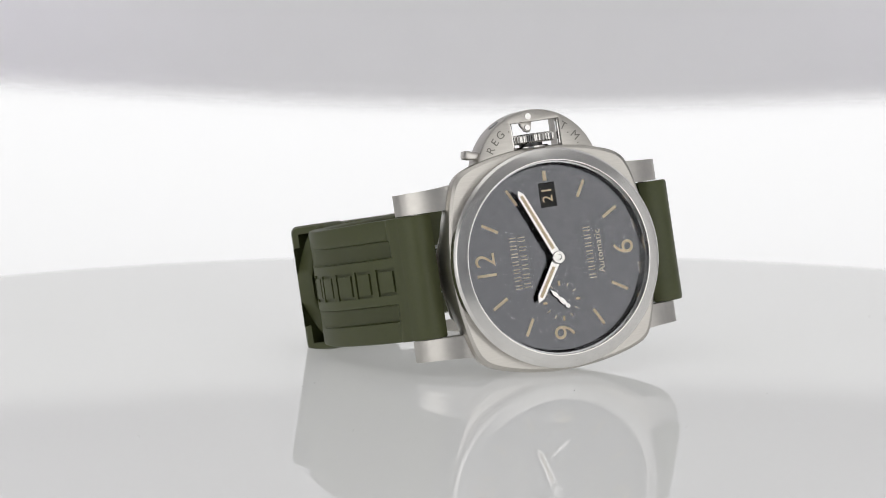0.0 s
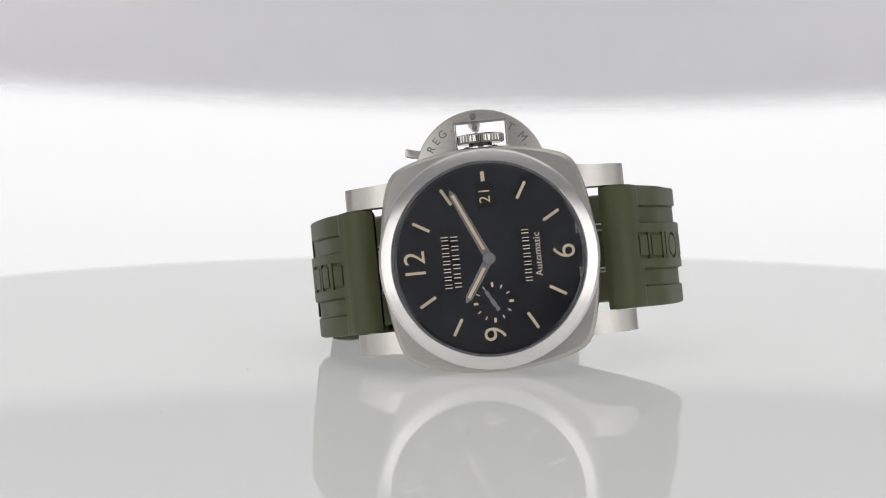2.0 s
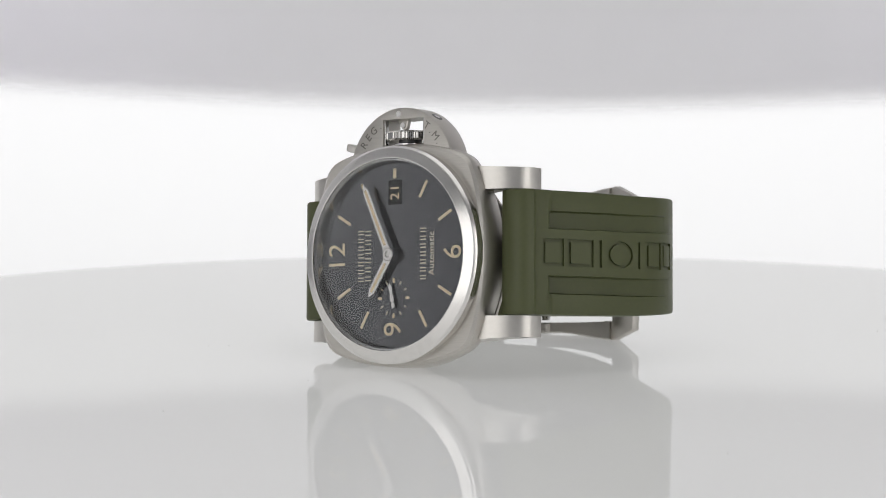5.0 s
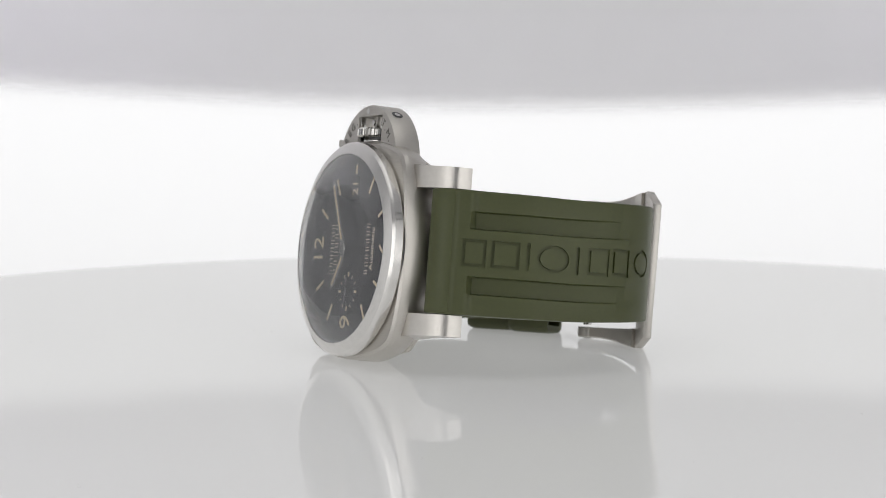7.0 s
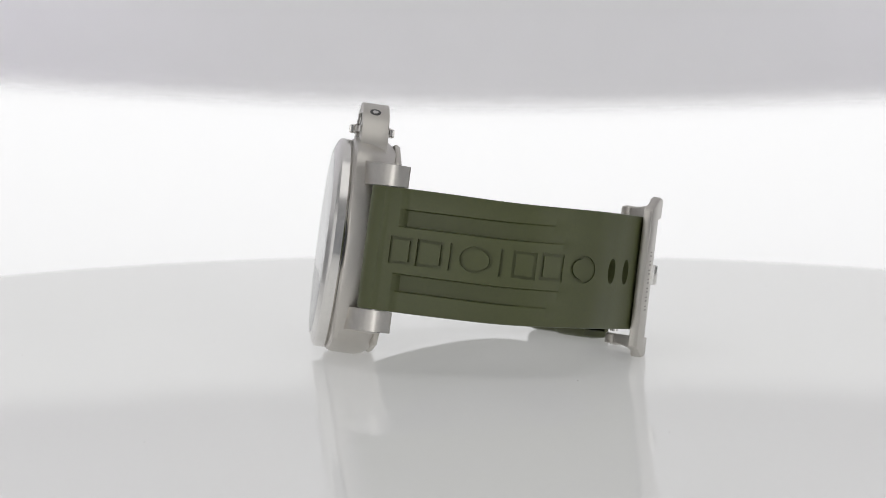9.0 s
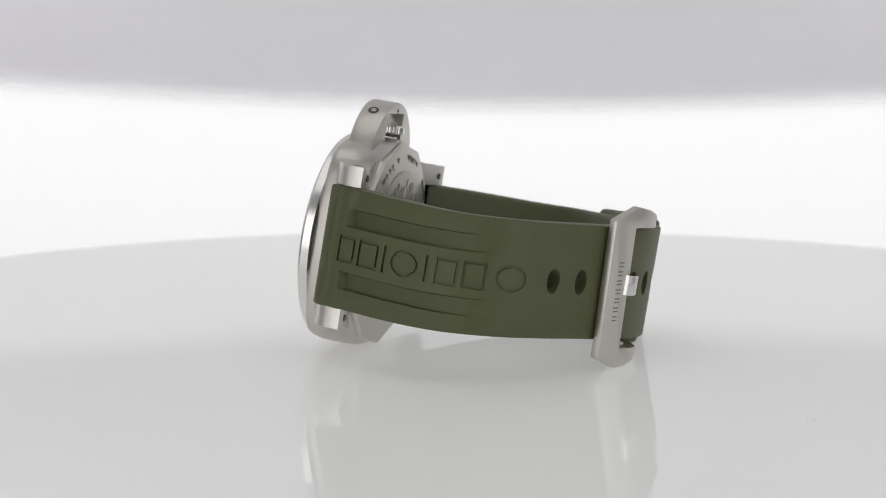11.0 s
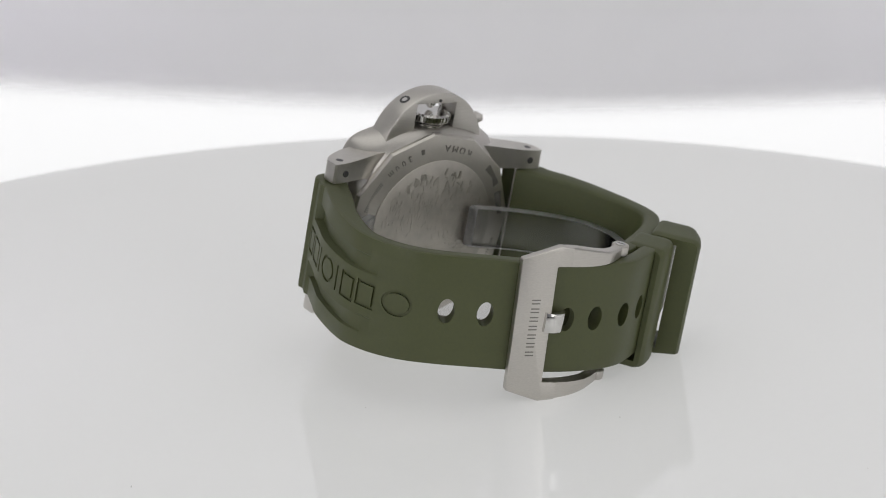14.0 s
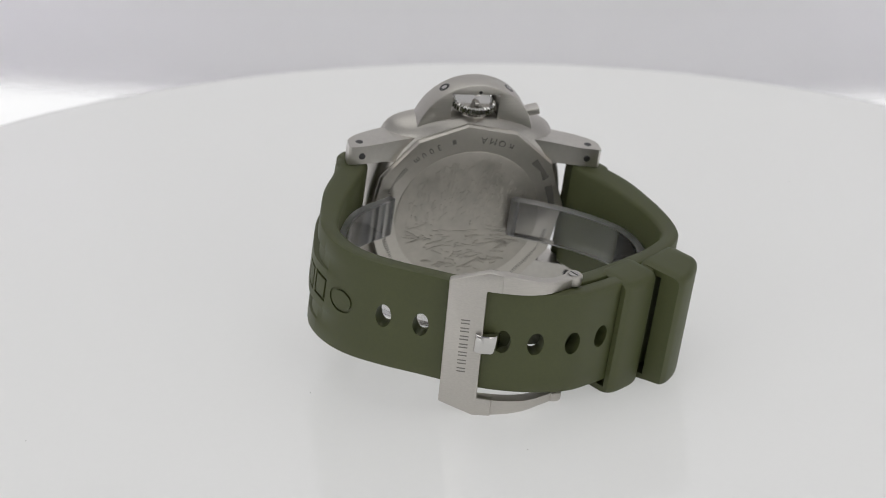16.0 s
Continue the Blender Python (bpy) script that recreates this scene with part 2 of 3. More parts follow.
def written(text, size, depth, m, spacing=1.0, bold=0.0):
    """A mesh of raised letters, centred, in millimetres, at the pose m."""
    cu = bpy.data.curves.new("letters", "FONT")
    cu.body, cu.size, cu.extrude, cu.align_x, cu.align_y = text, size, depth / 2, "CENTER", "CENTER"
    cu.space_character = spacing
    cu.offset = bold
    cu.resolution_u = 4
    ob = bpy.data.objects.new("letters", cu)
    scene.collection.objects.link(ob)
    bpy.context.view_layer.update()
    me = bpy.data.meshes.new_from_object(ob.evaluated_get(bpy.context.evaluated_depsgraph_get()))
    bpy.data.objects.remove(ob)
    b = bmesh.new()
    b.from_mesh(me)
    bpy.data.meshes.remove(me)
    b.transform(m)
    return b


def carved(me, cutter_bm):
    """The mesh me with the closed shapes of cutter_bm cut out of it."""
    cm = bpy.data.meshes.new("cutter")
    bmesh.ops.recalc_face_normals(cutter_bm, faces=cutter_bm.faces)
    cutter_bm.to_mesh(cm)
    cutter_bm.free()
    base, tool = bpy.data.objects.new("base", me), bpy.data.objects.new("tool", cm)
    scene.collection.objects.link(base)
    scene.collection.objects.link(tool)
    mod = base.modifiers.new("cut", "BOOLEAN")
    mod.operation, mod.object, mod.solver = "DIFFERENCE", tool, "EXACT"
    mod.use_self = False
    bpy.context.view_layer.update()
    out = bpy.data.meshes.new_from_object(base.evaluated_get(bpy.context.evaluated_depsgraph_get()))
    bpy.data.objects.remove(base)
    bpy.data.objects.remove(tool)
    return out


def bm_mesh(bm, name, mat):
    bmesh.ops.remove_doubles(bm, verts=bm.verts, dist=1e-5)
    bmesh.ops.recalc_face_normals(bm, faces=bm.faces)
    me = bpy.data.meshes.new(name)
    bm.to_mesh(me)
    bm.free()
    me.materials.append(mat)
    return me


def ring_text(text, radius, size, depth, z, centre, step, outward=True, mirror=False):
    """Letters set one by one round a circle; centre and step in degrees."""
    b = bmesh.new()
    n = len(text)
    for i, ch in enumerate(text):
        if ch == " ":
            continue
        a = radians(centre + (i - (n - 1) / 2) * step)
        turn = a - math.pi / 2 if outward else a + math.pi / 2
        m = Matrix.Translation((radius * math.cos(a), radius * math.sin(a), z)) @ Matrix.Rotation(turn, 4, "Z")
        if mirror:
            m = m @ Matrix.Rotation(math.pi, 4, "Y")
        merge(b, written(ch, size, depth, m))
    return b


# ---- the booth (metres) ----
def build_booth():
    floor = part("floor", box(-1.1, 1.1, -1.3, 0.9, -0.32, -0.30), BOOTH, None, scale=1.0)
    tagged(floor, "white board floor of the photo booth", "floor", kind="structure")
    ceiling = part("ceiling", box(-1.1, 1.1, -1.3, 0.9, 0.82, 0.84), BOOTH, None, scale=1.0)
    tagged(ceiling, "white board ceiling of the photo booth", "ceiling", kind="structure")
    for name, dims in (("wall_back", (-1.1, 1.1, 0.88, 0.90, -0.30, 0.82)), ("wall_left", (-1.12, -1.1, -1.3, 0.9, -0.30, 0.82)),
                       ("wall_right", (1.1, 1.12, -1.3, 0.9, -0.30, 0.82)), ("wall_front", (-1.1, 1.1, -1.32, -1.30, -0.30, 0.82))):
        # the front wall, out of view, is black so the dial mirrors something dark
        dark = name == "wall_front"
        tagged(part(name, box(*dims), BLACK_WALL if dark else BOOTH, None, scale=1.0), "unseen black wall behind the camera, added to darken reflections" if dark else "white board wall of the photo booth", "wall", kind="structure")
    # bright diffuser behind the table
    back = part("backdrop", box(-0.5, 0.5, 0.55, 0.56, -0.2985, 0.5), GLOW_BACK, None, scale=1.0)
    tagged(back, "white backlight diffuser wall, its glow dimmed towards the foot", "backdrop", kind="structure")
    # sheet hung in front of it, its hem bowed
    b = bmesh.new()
    hem_alpha = b.verts.layers.float.new("hem_alpha")
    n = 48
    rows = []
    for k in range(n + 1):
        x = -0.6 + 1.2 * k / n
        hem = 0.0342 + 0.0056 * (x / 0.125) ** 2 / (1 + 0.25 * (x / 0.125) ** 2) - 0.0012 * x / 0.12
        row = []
        # opacity rises over the lowest 12 mm in place of lens blur
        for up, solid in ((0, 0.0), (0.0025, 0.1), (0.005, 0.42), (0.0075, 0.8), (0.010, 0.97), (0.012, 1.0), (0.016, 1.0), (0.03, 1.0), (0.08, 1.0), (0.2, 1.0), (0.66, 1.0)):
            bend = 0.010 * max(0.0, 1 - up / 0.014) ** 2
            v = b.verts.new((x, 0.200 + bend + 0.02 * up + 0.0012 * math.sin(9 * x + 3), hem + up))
            v[hem_alpha] = solid
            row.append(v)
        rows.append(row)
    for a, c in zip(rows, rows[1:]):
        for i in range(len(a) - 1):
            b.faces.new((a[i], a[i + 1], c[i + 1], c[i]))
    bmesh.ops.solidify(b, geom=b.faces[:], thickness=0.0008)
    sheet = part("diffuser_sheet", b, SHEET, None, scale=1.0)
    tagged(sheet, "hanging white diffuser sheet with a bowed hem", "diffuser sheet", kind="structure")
    top = part("overhead_softbox", box(-0.42, 0.42, -0.45, 0.16, 0.70, 0.72), GLOW_TOP, None, scale=1.0)
    tagged(top, "wide glowing overhead softbox above the turntable", "softbox", kind="structure")
    # hidden lamps, added for the lilac patches in the sheet's upper corners
    for x, z in ((-0.135, 0.109), (0.160, 0.107)):
        lamp = part("booth_lamp", lathe([(0, 0.0), (0.021, 0.0), (0.024, 0.004), (0.024, 0.03), (0, 0.03)], 40, False), GLOW_LAMP, None, scale=1.0,
                    at=Matrix.Translation((x, 0.235, z)) @ Matrix.Rotation(-math.pi / 2, 4, "X"))
        tagged(lamp, "unseen lilac lamp behind the diffuser sheet, added to tint its corners", "lamp", kind="structure")
    b = box(-0.19, 0.19, -0.582, -0.578, -0.10, 0.40)
    me = carved(bm_mesh(b, "front_board", GREY_BOARD), box(-0.036, 0.016, -0.7, -0.5, 0.062, 0.100))
    tagged(mesh_part("front_board", me, None, smooth=0), "grey front board with an opening for the lens", "board", kind="structure")
    for sx in (-1, 1):
        a = part("front_light_panel", box(0.192 * sx, 0.78 * sx, -0.60, -0.58, -0.10, 0.40), GLOW_FRONT, None, scale=1.0)
        tagged(a, "glowing white light panel beside the lens", "light panel", kind="structure")
        # glowing side panels out of view, added as fill
        s = part("side_fill_panel", box(0.80 * sx, 0.82 * sx, -0.55, -0.05, -0.2, 0.5), GLOW_SIDE, None, scale=1.0)
        tagged(s, "unseen glowing side panel, added as fill light", "light panel", kind="structure")
    post = part("table_column", lathe([(0, -0.2995), (0.09, -0.2995), (0.09, -0.285), (0.03, -0.28), (0.03, -0.0305), (0, -0.0305)], 48, False), BOOTH, None, scale=1.0)
    tagged(post, "white column under the turntable", "column", kind="structure")


def build_table():
    table = new("turntable")
    tagged(table, "round glossy white acrylic turntable top with an added glow", "turntable")
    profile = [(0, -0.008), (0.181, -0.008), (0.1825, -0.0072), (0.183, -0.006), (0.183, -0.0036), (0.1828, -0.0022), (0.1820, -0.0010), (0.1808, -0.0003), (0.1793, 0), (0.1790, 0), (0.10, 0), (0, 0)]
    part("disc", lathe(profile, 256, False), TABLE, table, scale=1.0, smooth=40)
    rng = random.Random(11)
    dust = bmesh.new()
    for k in range(40):
        ang, r, s = rng.uniform(0, 6.283), 0.175 * math.sqrt(rng.random()), rng.uniform(0.00006, 0.00014)
        merge(dust, box(-s, s, -s * 0.6, s * 0.6, 0.0, s * 0.5), Matrix.Translation((r * math.cos(ang), r * math.sin(ang), 0)) @ Matrix.Rotation(ang * 7, 4, "Z"))
    tagged(part("dust_specks", dust, SPECK, table, scale=1.0, smooth=0), kind="stuff")
    part("hub", lathe([(0, -0.02), (0.028, -0.02), (0.03, -0.018), (0.03, -0.0082), (0, -0.0082)], 48, False), BOOTH, table, scale=1.0)
    return table


# ---- the watch (millimetres, in its own space) ----
def cushion(a, bow, z, steps=144, flat=1.0):
    """A squarish outline of four bowed sides (bow: their radius) with tight corners."""
    out = []
    for k in range(steps):
        t = 2 * math.pi * k / steps
        c, s = math.cos(t), math.sin(t)
        total = 0.0
        for u in (abs(c), abs(s)):
            off = (a - bow) * u
            r = off + math.sqrt(max(0.0, off * off - (a - bow) ** 2 + bow * bow))
            total += r ** -26
        r = total ** (-1 / 26)
        out.append((r * c, r * s * flat, z))
    return out


def loft(rings):
    b = bmesh.new()
    vs = [[b.verts.new(p) for p in ring] for ring in rings]
    n = len(vs[0])
    for a, c in zip(vs, vs[1:]):
        for k in range(n):
            b.faces.new((a[k], a[(k + 1) % n], c[(k + 1) % n], c[k]))
    b.faces.new(vs[0][::-1])
    b.faces.new(vs[-1])
    return b


def build_case(watch):
    f = 0.965
    rings = [cushion(19.3, 26, -0.80, flat=f), cushion(21.35, 50, -0.92, flat=f), cushion(21.8, 54, -1.4, flat=f), cushion(22.0, 54, -2.2, flat=f), cushion(22.08, 48, -4.5, flat=f),
             cushion(22.1, 35, -7.0, flat=f), cushion(21.7, 29, -8.3, flat=f), cushion(20.7, 24, -9.7, flat=f), cushion(19.6, 22, -10.1, flat=f)]
    case = part("case_body", loft(rings), STEEL_BRUSHED, watch, "brushed steel cushion-shaped case body", 22)
    for sx in (-1, 1):
        for sy in (-1, 1):
            rings = [[(x0, y, z1), (x1, y, z1), (x1, y, z0), (x0, y, z0)] for y, x0, x1, z0, z1 in (
                (12.5, 10.5, 17.4, -8.8, -3.0), (16.0, 11.6, 17.1, -9.3, -3.0), (18.6, 12.2, 16.8, -9.8, -3.2), (21.0, 12.25, 16.6, -10.4, -3.8),
                (23.5, 12.25, 16.5, -11.1, -5.0), (25.6, 12.25, 16.45, -11.5, -6.3), (27.0, 12.25, 16.4, -11.6, -7.6), (27.5, 12.25, 16.4, -11.3, -8.7))]
            b = bevelled(loft(rings), 0.3, 35)
            b.transform(Matrix.Diagonal((sx, sy, 1, 1)))
            lug = part("lug", b, STEEL_SATIN, watch)
            b = rod((16.5 * sx, 25.0 * sy, -9.2), (15.6 * sx, 25.0 * sy, -9.2), 0.85, 20, 0.1)
            part("lug_screw", b, STEEL_DARK, lug)
            b = rod((14.2 * sx, 24.6 * sy, -11.62), (14.2 * sx, 24.6 * sy, -11.2), 0.7, 20, 0.1)
            part("bar_pin", b, STEEL_DARK, lug)
    part("spring_bar", rod((-12.3, -24.4, -8.4), (12.3, -24.4, -8.4), 0.9), STEEL_POLISHED, watch)
    part("spring_bar", rod((-12.3, 24.4, -8.4), (12.3, 24.4, -8.4), 0.9), STEEL_POLISHED, watch)
    bezel = lathe([(18.85, -0.3), (18.85, 2.35), (18.9, 2.48), (19.05, 2.5), (19.12, 2.48), (20.95, 1.72), (21.02, 1.66), (21.4, 1.22), (21.45, 1.15), (21.45, -0.45), (21.2, -0.8), (20.0, -0.95)], 160)
    part("bezel", bezel, BEZEL, watch, "smooth satin steel bezel ring", 12)
    # dark ring, the shade of the bezel's gap put into its colour
    part("bezel_gap_shade", lathe([(20.6, -1.25), (20.95, -1.25), (20.95, -0.7), (20.6, -0.7)], 120), STEEL_DARK, watch, "dark ring painted as the shade in the gap under the bezel")
    # case back: twelve-sided cover, engraved ring and etched middle
    turn = radians(-6)
    outline = [(21.5 * math.cos(turn + k * math.pi / 6), 21.5 * math.sin(turn + k * math.pi / 6)) for k in range(12)]
    small = [(x * 0.985, y * 0.985) for x, y in outline]
    b = loft([[(x * 0.97, y * 0.97, -9.0) for x, y in outline], [(x, y, -9.7) for x, y in outline], [(x, y, -10.2) for x, y in outline], [(x, y, -10.8) for x, y in small],
              [(x * 0.80, y * 0.80, -11.4) for x, y in outline]])
    back = part("case_back", b, STEEL_BACK, watch, "twelve-sided steel case back with an engraved ring", 12)
    part("etched_medallion", lathe([(0, -11.4), (15.6, -11.4), (15.7, -11.55), (15.5, -11.66), (0, -11.7)], 96, False), ETCHED, back, "etched grey relief of a shoreline scene")
    b = ring_text("ROMA", 18.3, 2.1, 0.16, -11.2, 14, -6.6, outward=False, mirror=True)
    part("engraved_word", b, ENGRAVED, back)
    part("engraved_depth", ring_text("300m", 18.3, 1.9, 0.16, -11.2, -35, -5.6, outward=False, mirror=True), ENGRAVED, back)
    for a0, a1, n, half, tall in ((-74, -52, 16, 0.1, 0.42), (-20, -12, 1, 0.4, 0.6), (44, 62, 1, 2.6, 1.0), (66, 84, 1, 2.6, 1.0), (100, 140, 24, 0.1, 0.42), (220, 262, 24, 0.1, 0.42)):
        b = bmesh.new()
        for k in range(n):
            a = radians(a0 + (a1 - a0) * (k + 0.5) / n)
            merge(b, box(-tall, tall, -half, half, -11.22, -11.02), Matrix.Rotation(a, 4, "Z") @ Matrix.Translation((18.3, 0, 0.0)))
        tagged(part("engraved_line" if n > 1 else "engraved_plaque", b, ENGRAVED, back), kind="stuff" if n > 1 else "")
    rng = random.Random(4)
    b = bmesh.new()
    for k in range(380):
        a, r = rng.uniform(0, 2 * math.pi), 14.6 * math.sqrt(rng.random())
        x, y = r * math.cos(a), r * math.sin(a)
        lx, ly = (rng.uniform(0.08, 0.24), rng.uniform(0.3, 1.5)) if x < -2 else (rng.uniform(0.2, 0.9), rng.uniform(0.08, 0.3))
        merge(b, box(-lx, lx, -ly, ly, -11.76, -11.6, 0.0), Matrix.Translation((x * 0.93, y * 0.93, 0)) @ Matrix.Rotation(rng.uniform(-0.4, 0.4), 4, "Z"))
    tagged(part("etched_relief", b, ETCHED, back), kind="stuff")
    return case


def build_guard(watch):
    cx, r = 16.35, 12.95
    arc = [(cx + r * math.cos(radians(a)), r * math.sin(radians(a))) for a in range(-80, 81, 4)]
    b = prism(arc, -7.55, -2.0, 0.35)
    me = bm_mesh(b, "crown_guard", STEEL_BRUSHED)
    me = carved(me, box(21.6, 27.05, -5.75, 4.55, -12, 3))
    me.transform(Matrix.Scale(MM, 4))
    guard = mesh_part("crown_guard", me, watch, "half-round brushed steel crown guard bridge")
    c = Matrix.Translation((cx, 0, 0))
    part("guard_letters", merge(bmesh.new(), ring_text("REG.", 11.0, 2.2, 0.1, -1.98, 43, -9.5), c), ENGRAVED, guard, "engraved grey letters")
    part("guard_letters", merge(bmesh.new(), ring_text("T.M.", 11.0, 2.2, 0.1, -1.98, -48, -8.0), c), ENGRAVED, guard, "engraved grey letters")
    part("guard_pin", rod((27.6, 0.1, -7.7), (27.6, 0.1, -7.4), 0.35), STEEL_DARK, guard)
    part("guard_pin", rod((28.0, 0.6, -2.2), (28.0, 0.6, -1.94), 0.62), STEEL_POLISHED, guard)
    for y, a in ((-6.9, -33), (7.0, 33)):
        d = Vector((math.cos(radians(a)), math.sin(radians(a)), 0))
        p = Vector((cx, 0, -4.6)) + d * 12.9
        # dark disc in place of the shade in the screw's recess
        screw = part("guard_screw", rod(p, p + d * 0.08, 1.15, 24), STEEL_DARK, guard, "screw in the guard rim on a dark disc for its recess")
        part("screw_head", rod(p + d * 0.02, p + d * 0.12, 0.6, 24), STEEL_POLISHED, screw)
    for y in (4.3, -5.5):
        part("guard_post", box(21.9, 27.0, y - 0.2, y + 0.2, -3.4, -2.3, 0.08), STEEL_POLISHED, guard)
    # crown with its knurl
    teeth = 34
    rim = []
    for k in range(teeth * 4):
        a = 2 * math.pi * k / (teeth * 4)
        q = 4.75 if k % 4 in (0, 1) else 4.35
        rim.append((q * math.cos(a), q * math.sin(a)))
    b = loft([[(x * 0.9, y * 0.9, 0) for x, y in rim], [(x, y, 0.3) for x, y in rim], [(x, y, 1.5) for x, y in rim], [(x * 0.9, y * 0.9, 1.85) for x, y in rim]])
    b.transform(Matrix.Translation((22.75, -0.25, -4.75)) @ Matrix.Rotation(math.pi / 2, 4, "Y"))
    crown = part("crown", b, STEEL_POLISHED, watch, "knurled polished steel winding crown", 25)
    part("stem", rod((21.2, -0.25, -4.75), (22.8, -0.25, -4.75), 2.3), STEEL_DARK, crown)
    part("stem_collar", rod((21.6, -0.25, -4.75), (22.2, -0.25, -4.75), 3.4, 24, 0.1), STEEL_POLISHED, crown)
    lever = part("lever", prism([(21.0, 11.2), (22.2, 11.0), (22.9, 13.6), (23.1, 14.3), (21.6, 14.6), (21.2, 13.4)], -5.4, -2.6, 0.25), STEEL_SATIN, watch, "small steel locking lever of the crown guard")
    part("cam", prism([(24.9, 0.2), (25.3, -0.3), (27.1, -0.7), (27.1, 2.0), (26.4, 1.8), (25.2, 1.0)], -4.6, -3.6, 0.2), STEEL_SATIN, lever)
    part("cam_pin", rod((25.9, 0.5, -4.9), (25.9, 0.5, -3.2), 0.55), STEEL_POLISHED, lever)


def bars_word(n, x0, x1, y, tall, z0, z1, wide=0.26):
    """A line of tiny print: upright bars of its length and height."""
    b = bmesh.new()
    pitch = (x1 - x0) / n
    for k in range(n):
        x = x0 + pitch * (k + 0.5)
        for dx in (-0.2, 0.2):
            box(x + dx * pitch - wide / 2, x + dx * pitch + wide / 2, y - tall / 2, y + tall / 2, z0, z1, 0, b)
    return b


WIDTHS = {"o": 1.22, "w": 1.05, "m": 0.88, "i": 0.16}


def mark(kind, tall, stroke, z0, z1):
    """One plain shape in place of a letter: an oval ring, a wide or a narrow frame, or a bar."""
    a, c = WIDTHS[kind] * tall / 2, tall / 2
    if kind == "i":
        return box(-stroke / 2, stroke / 2, -c, c, z0, z1)
    if kind == "o":
        ways = [(math.cos(2 * math.pi * k / 28), math.sin(2 * math.pi * k / 28)) for k in range(28)]
    else:
        ways = [(-1, -1), (1, -1), (1, 1), (-1, 1)]
    b = bmesh.new()
    loops = [[b.verts.new((x * p, y * q, z)) for x, y in ways] for z in (z0, z1) for p, q in ((a, c), (a - stroke, c - stroke))]
    n = len(ways)
    for u, v in ((0, 1), (1, 3), (3, 2), (2, 0)):
        for k in range(n):
            b.faces.new((loops[u][k], loops[u][(k + 1) % n], loops[v][(k + 1) % n], loops[v][k]))
    bmesh.ops.recalc_face_normals(b, faces=b.faces)
    return b


def spread(kinds, tall, gap):
    """The middles of a row of marks from its start, and the row's length."""
    out, at = [], 0.0
    for k in kinds:
        w = WIDTHS[k] * tall
        out.append(at + w / 2)
        at += w + gap
    return out, at - gap


def hand(length, wide, tail, z):
    """Outline of a long baton hand with a pointed tip, along x."""
    return [(-tail, -wide * 0.5), (-tail, wide * 0.5), (1.0, wide * 0.62), (length - 1.4, wide * 0.55), (length, 0), (length - 1.4, -wide * 0.55), (1.0, -wide * 0.62)]


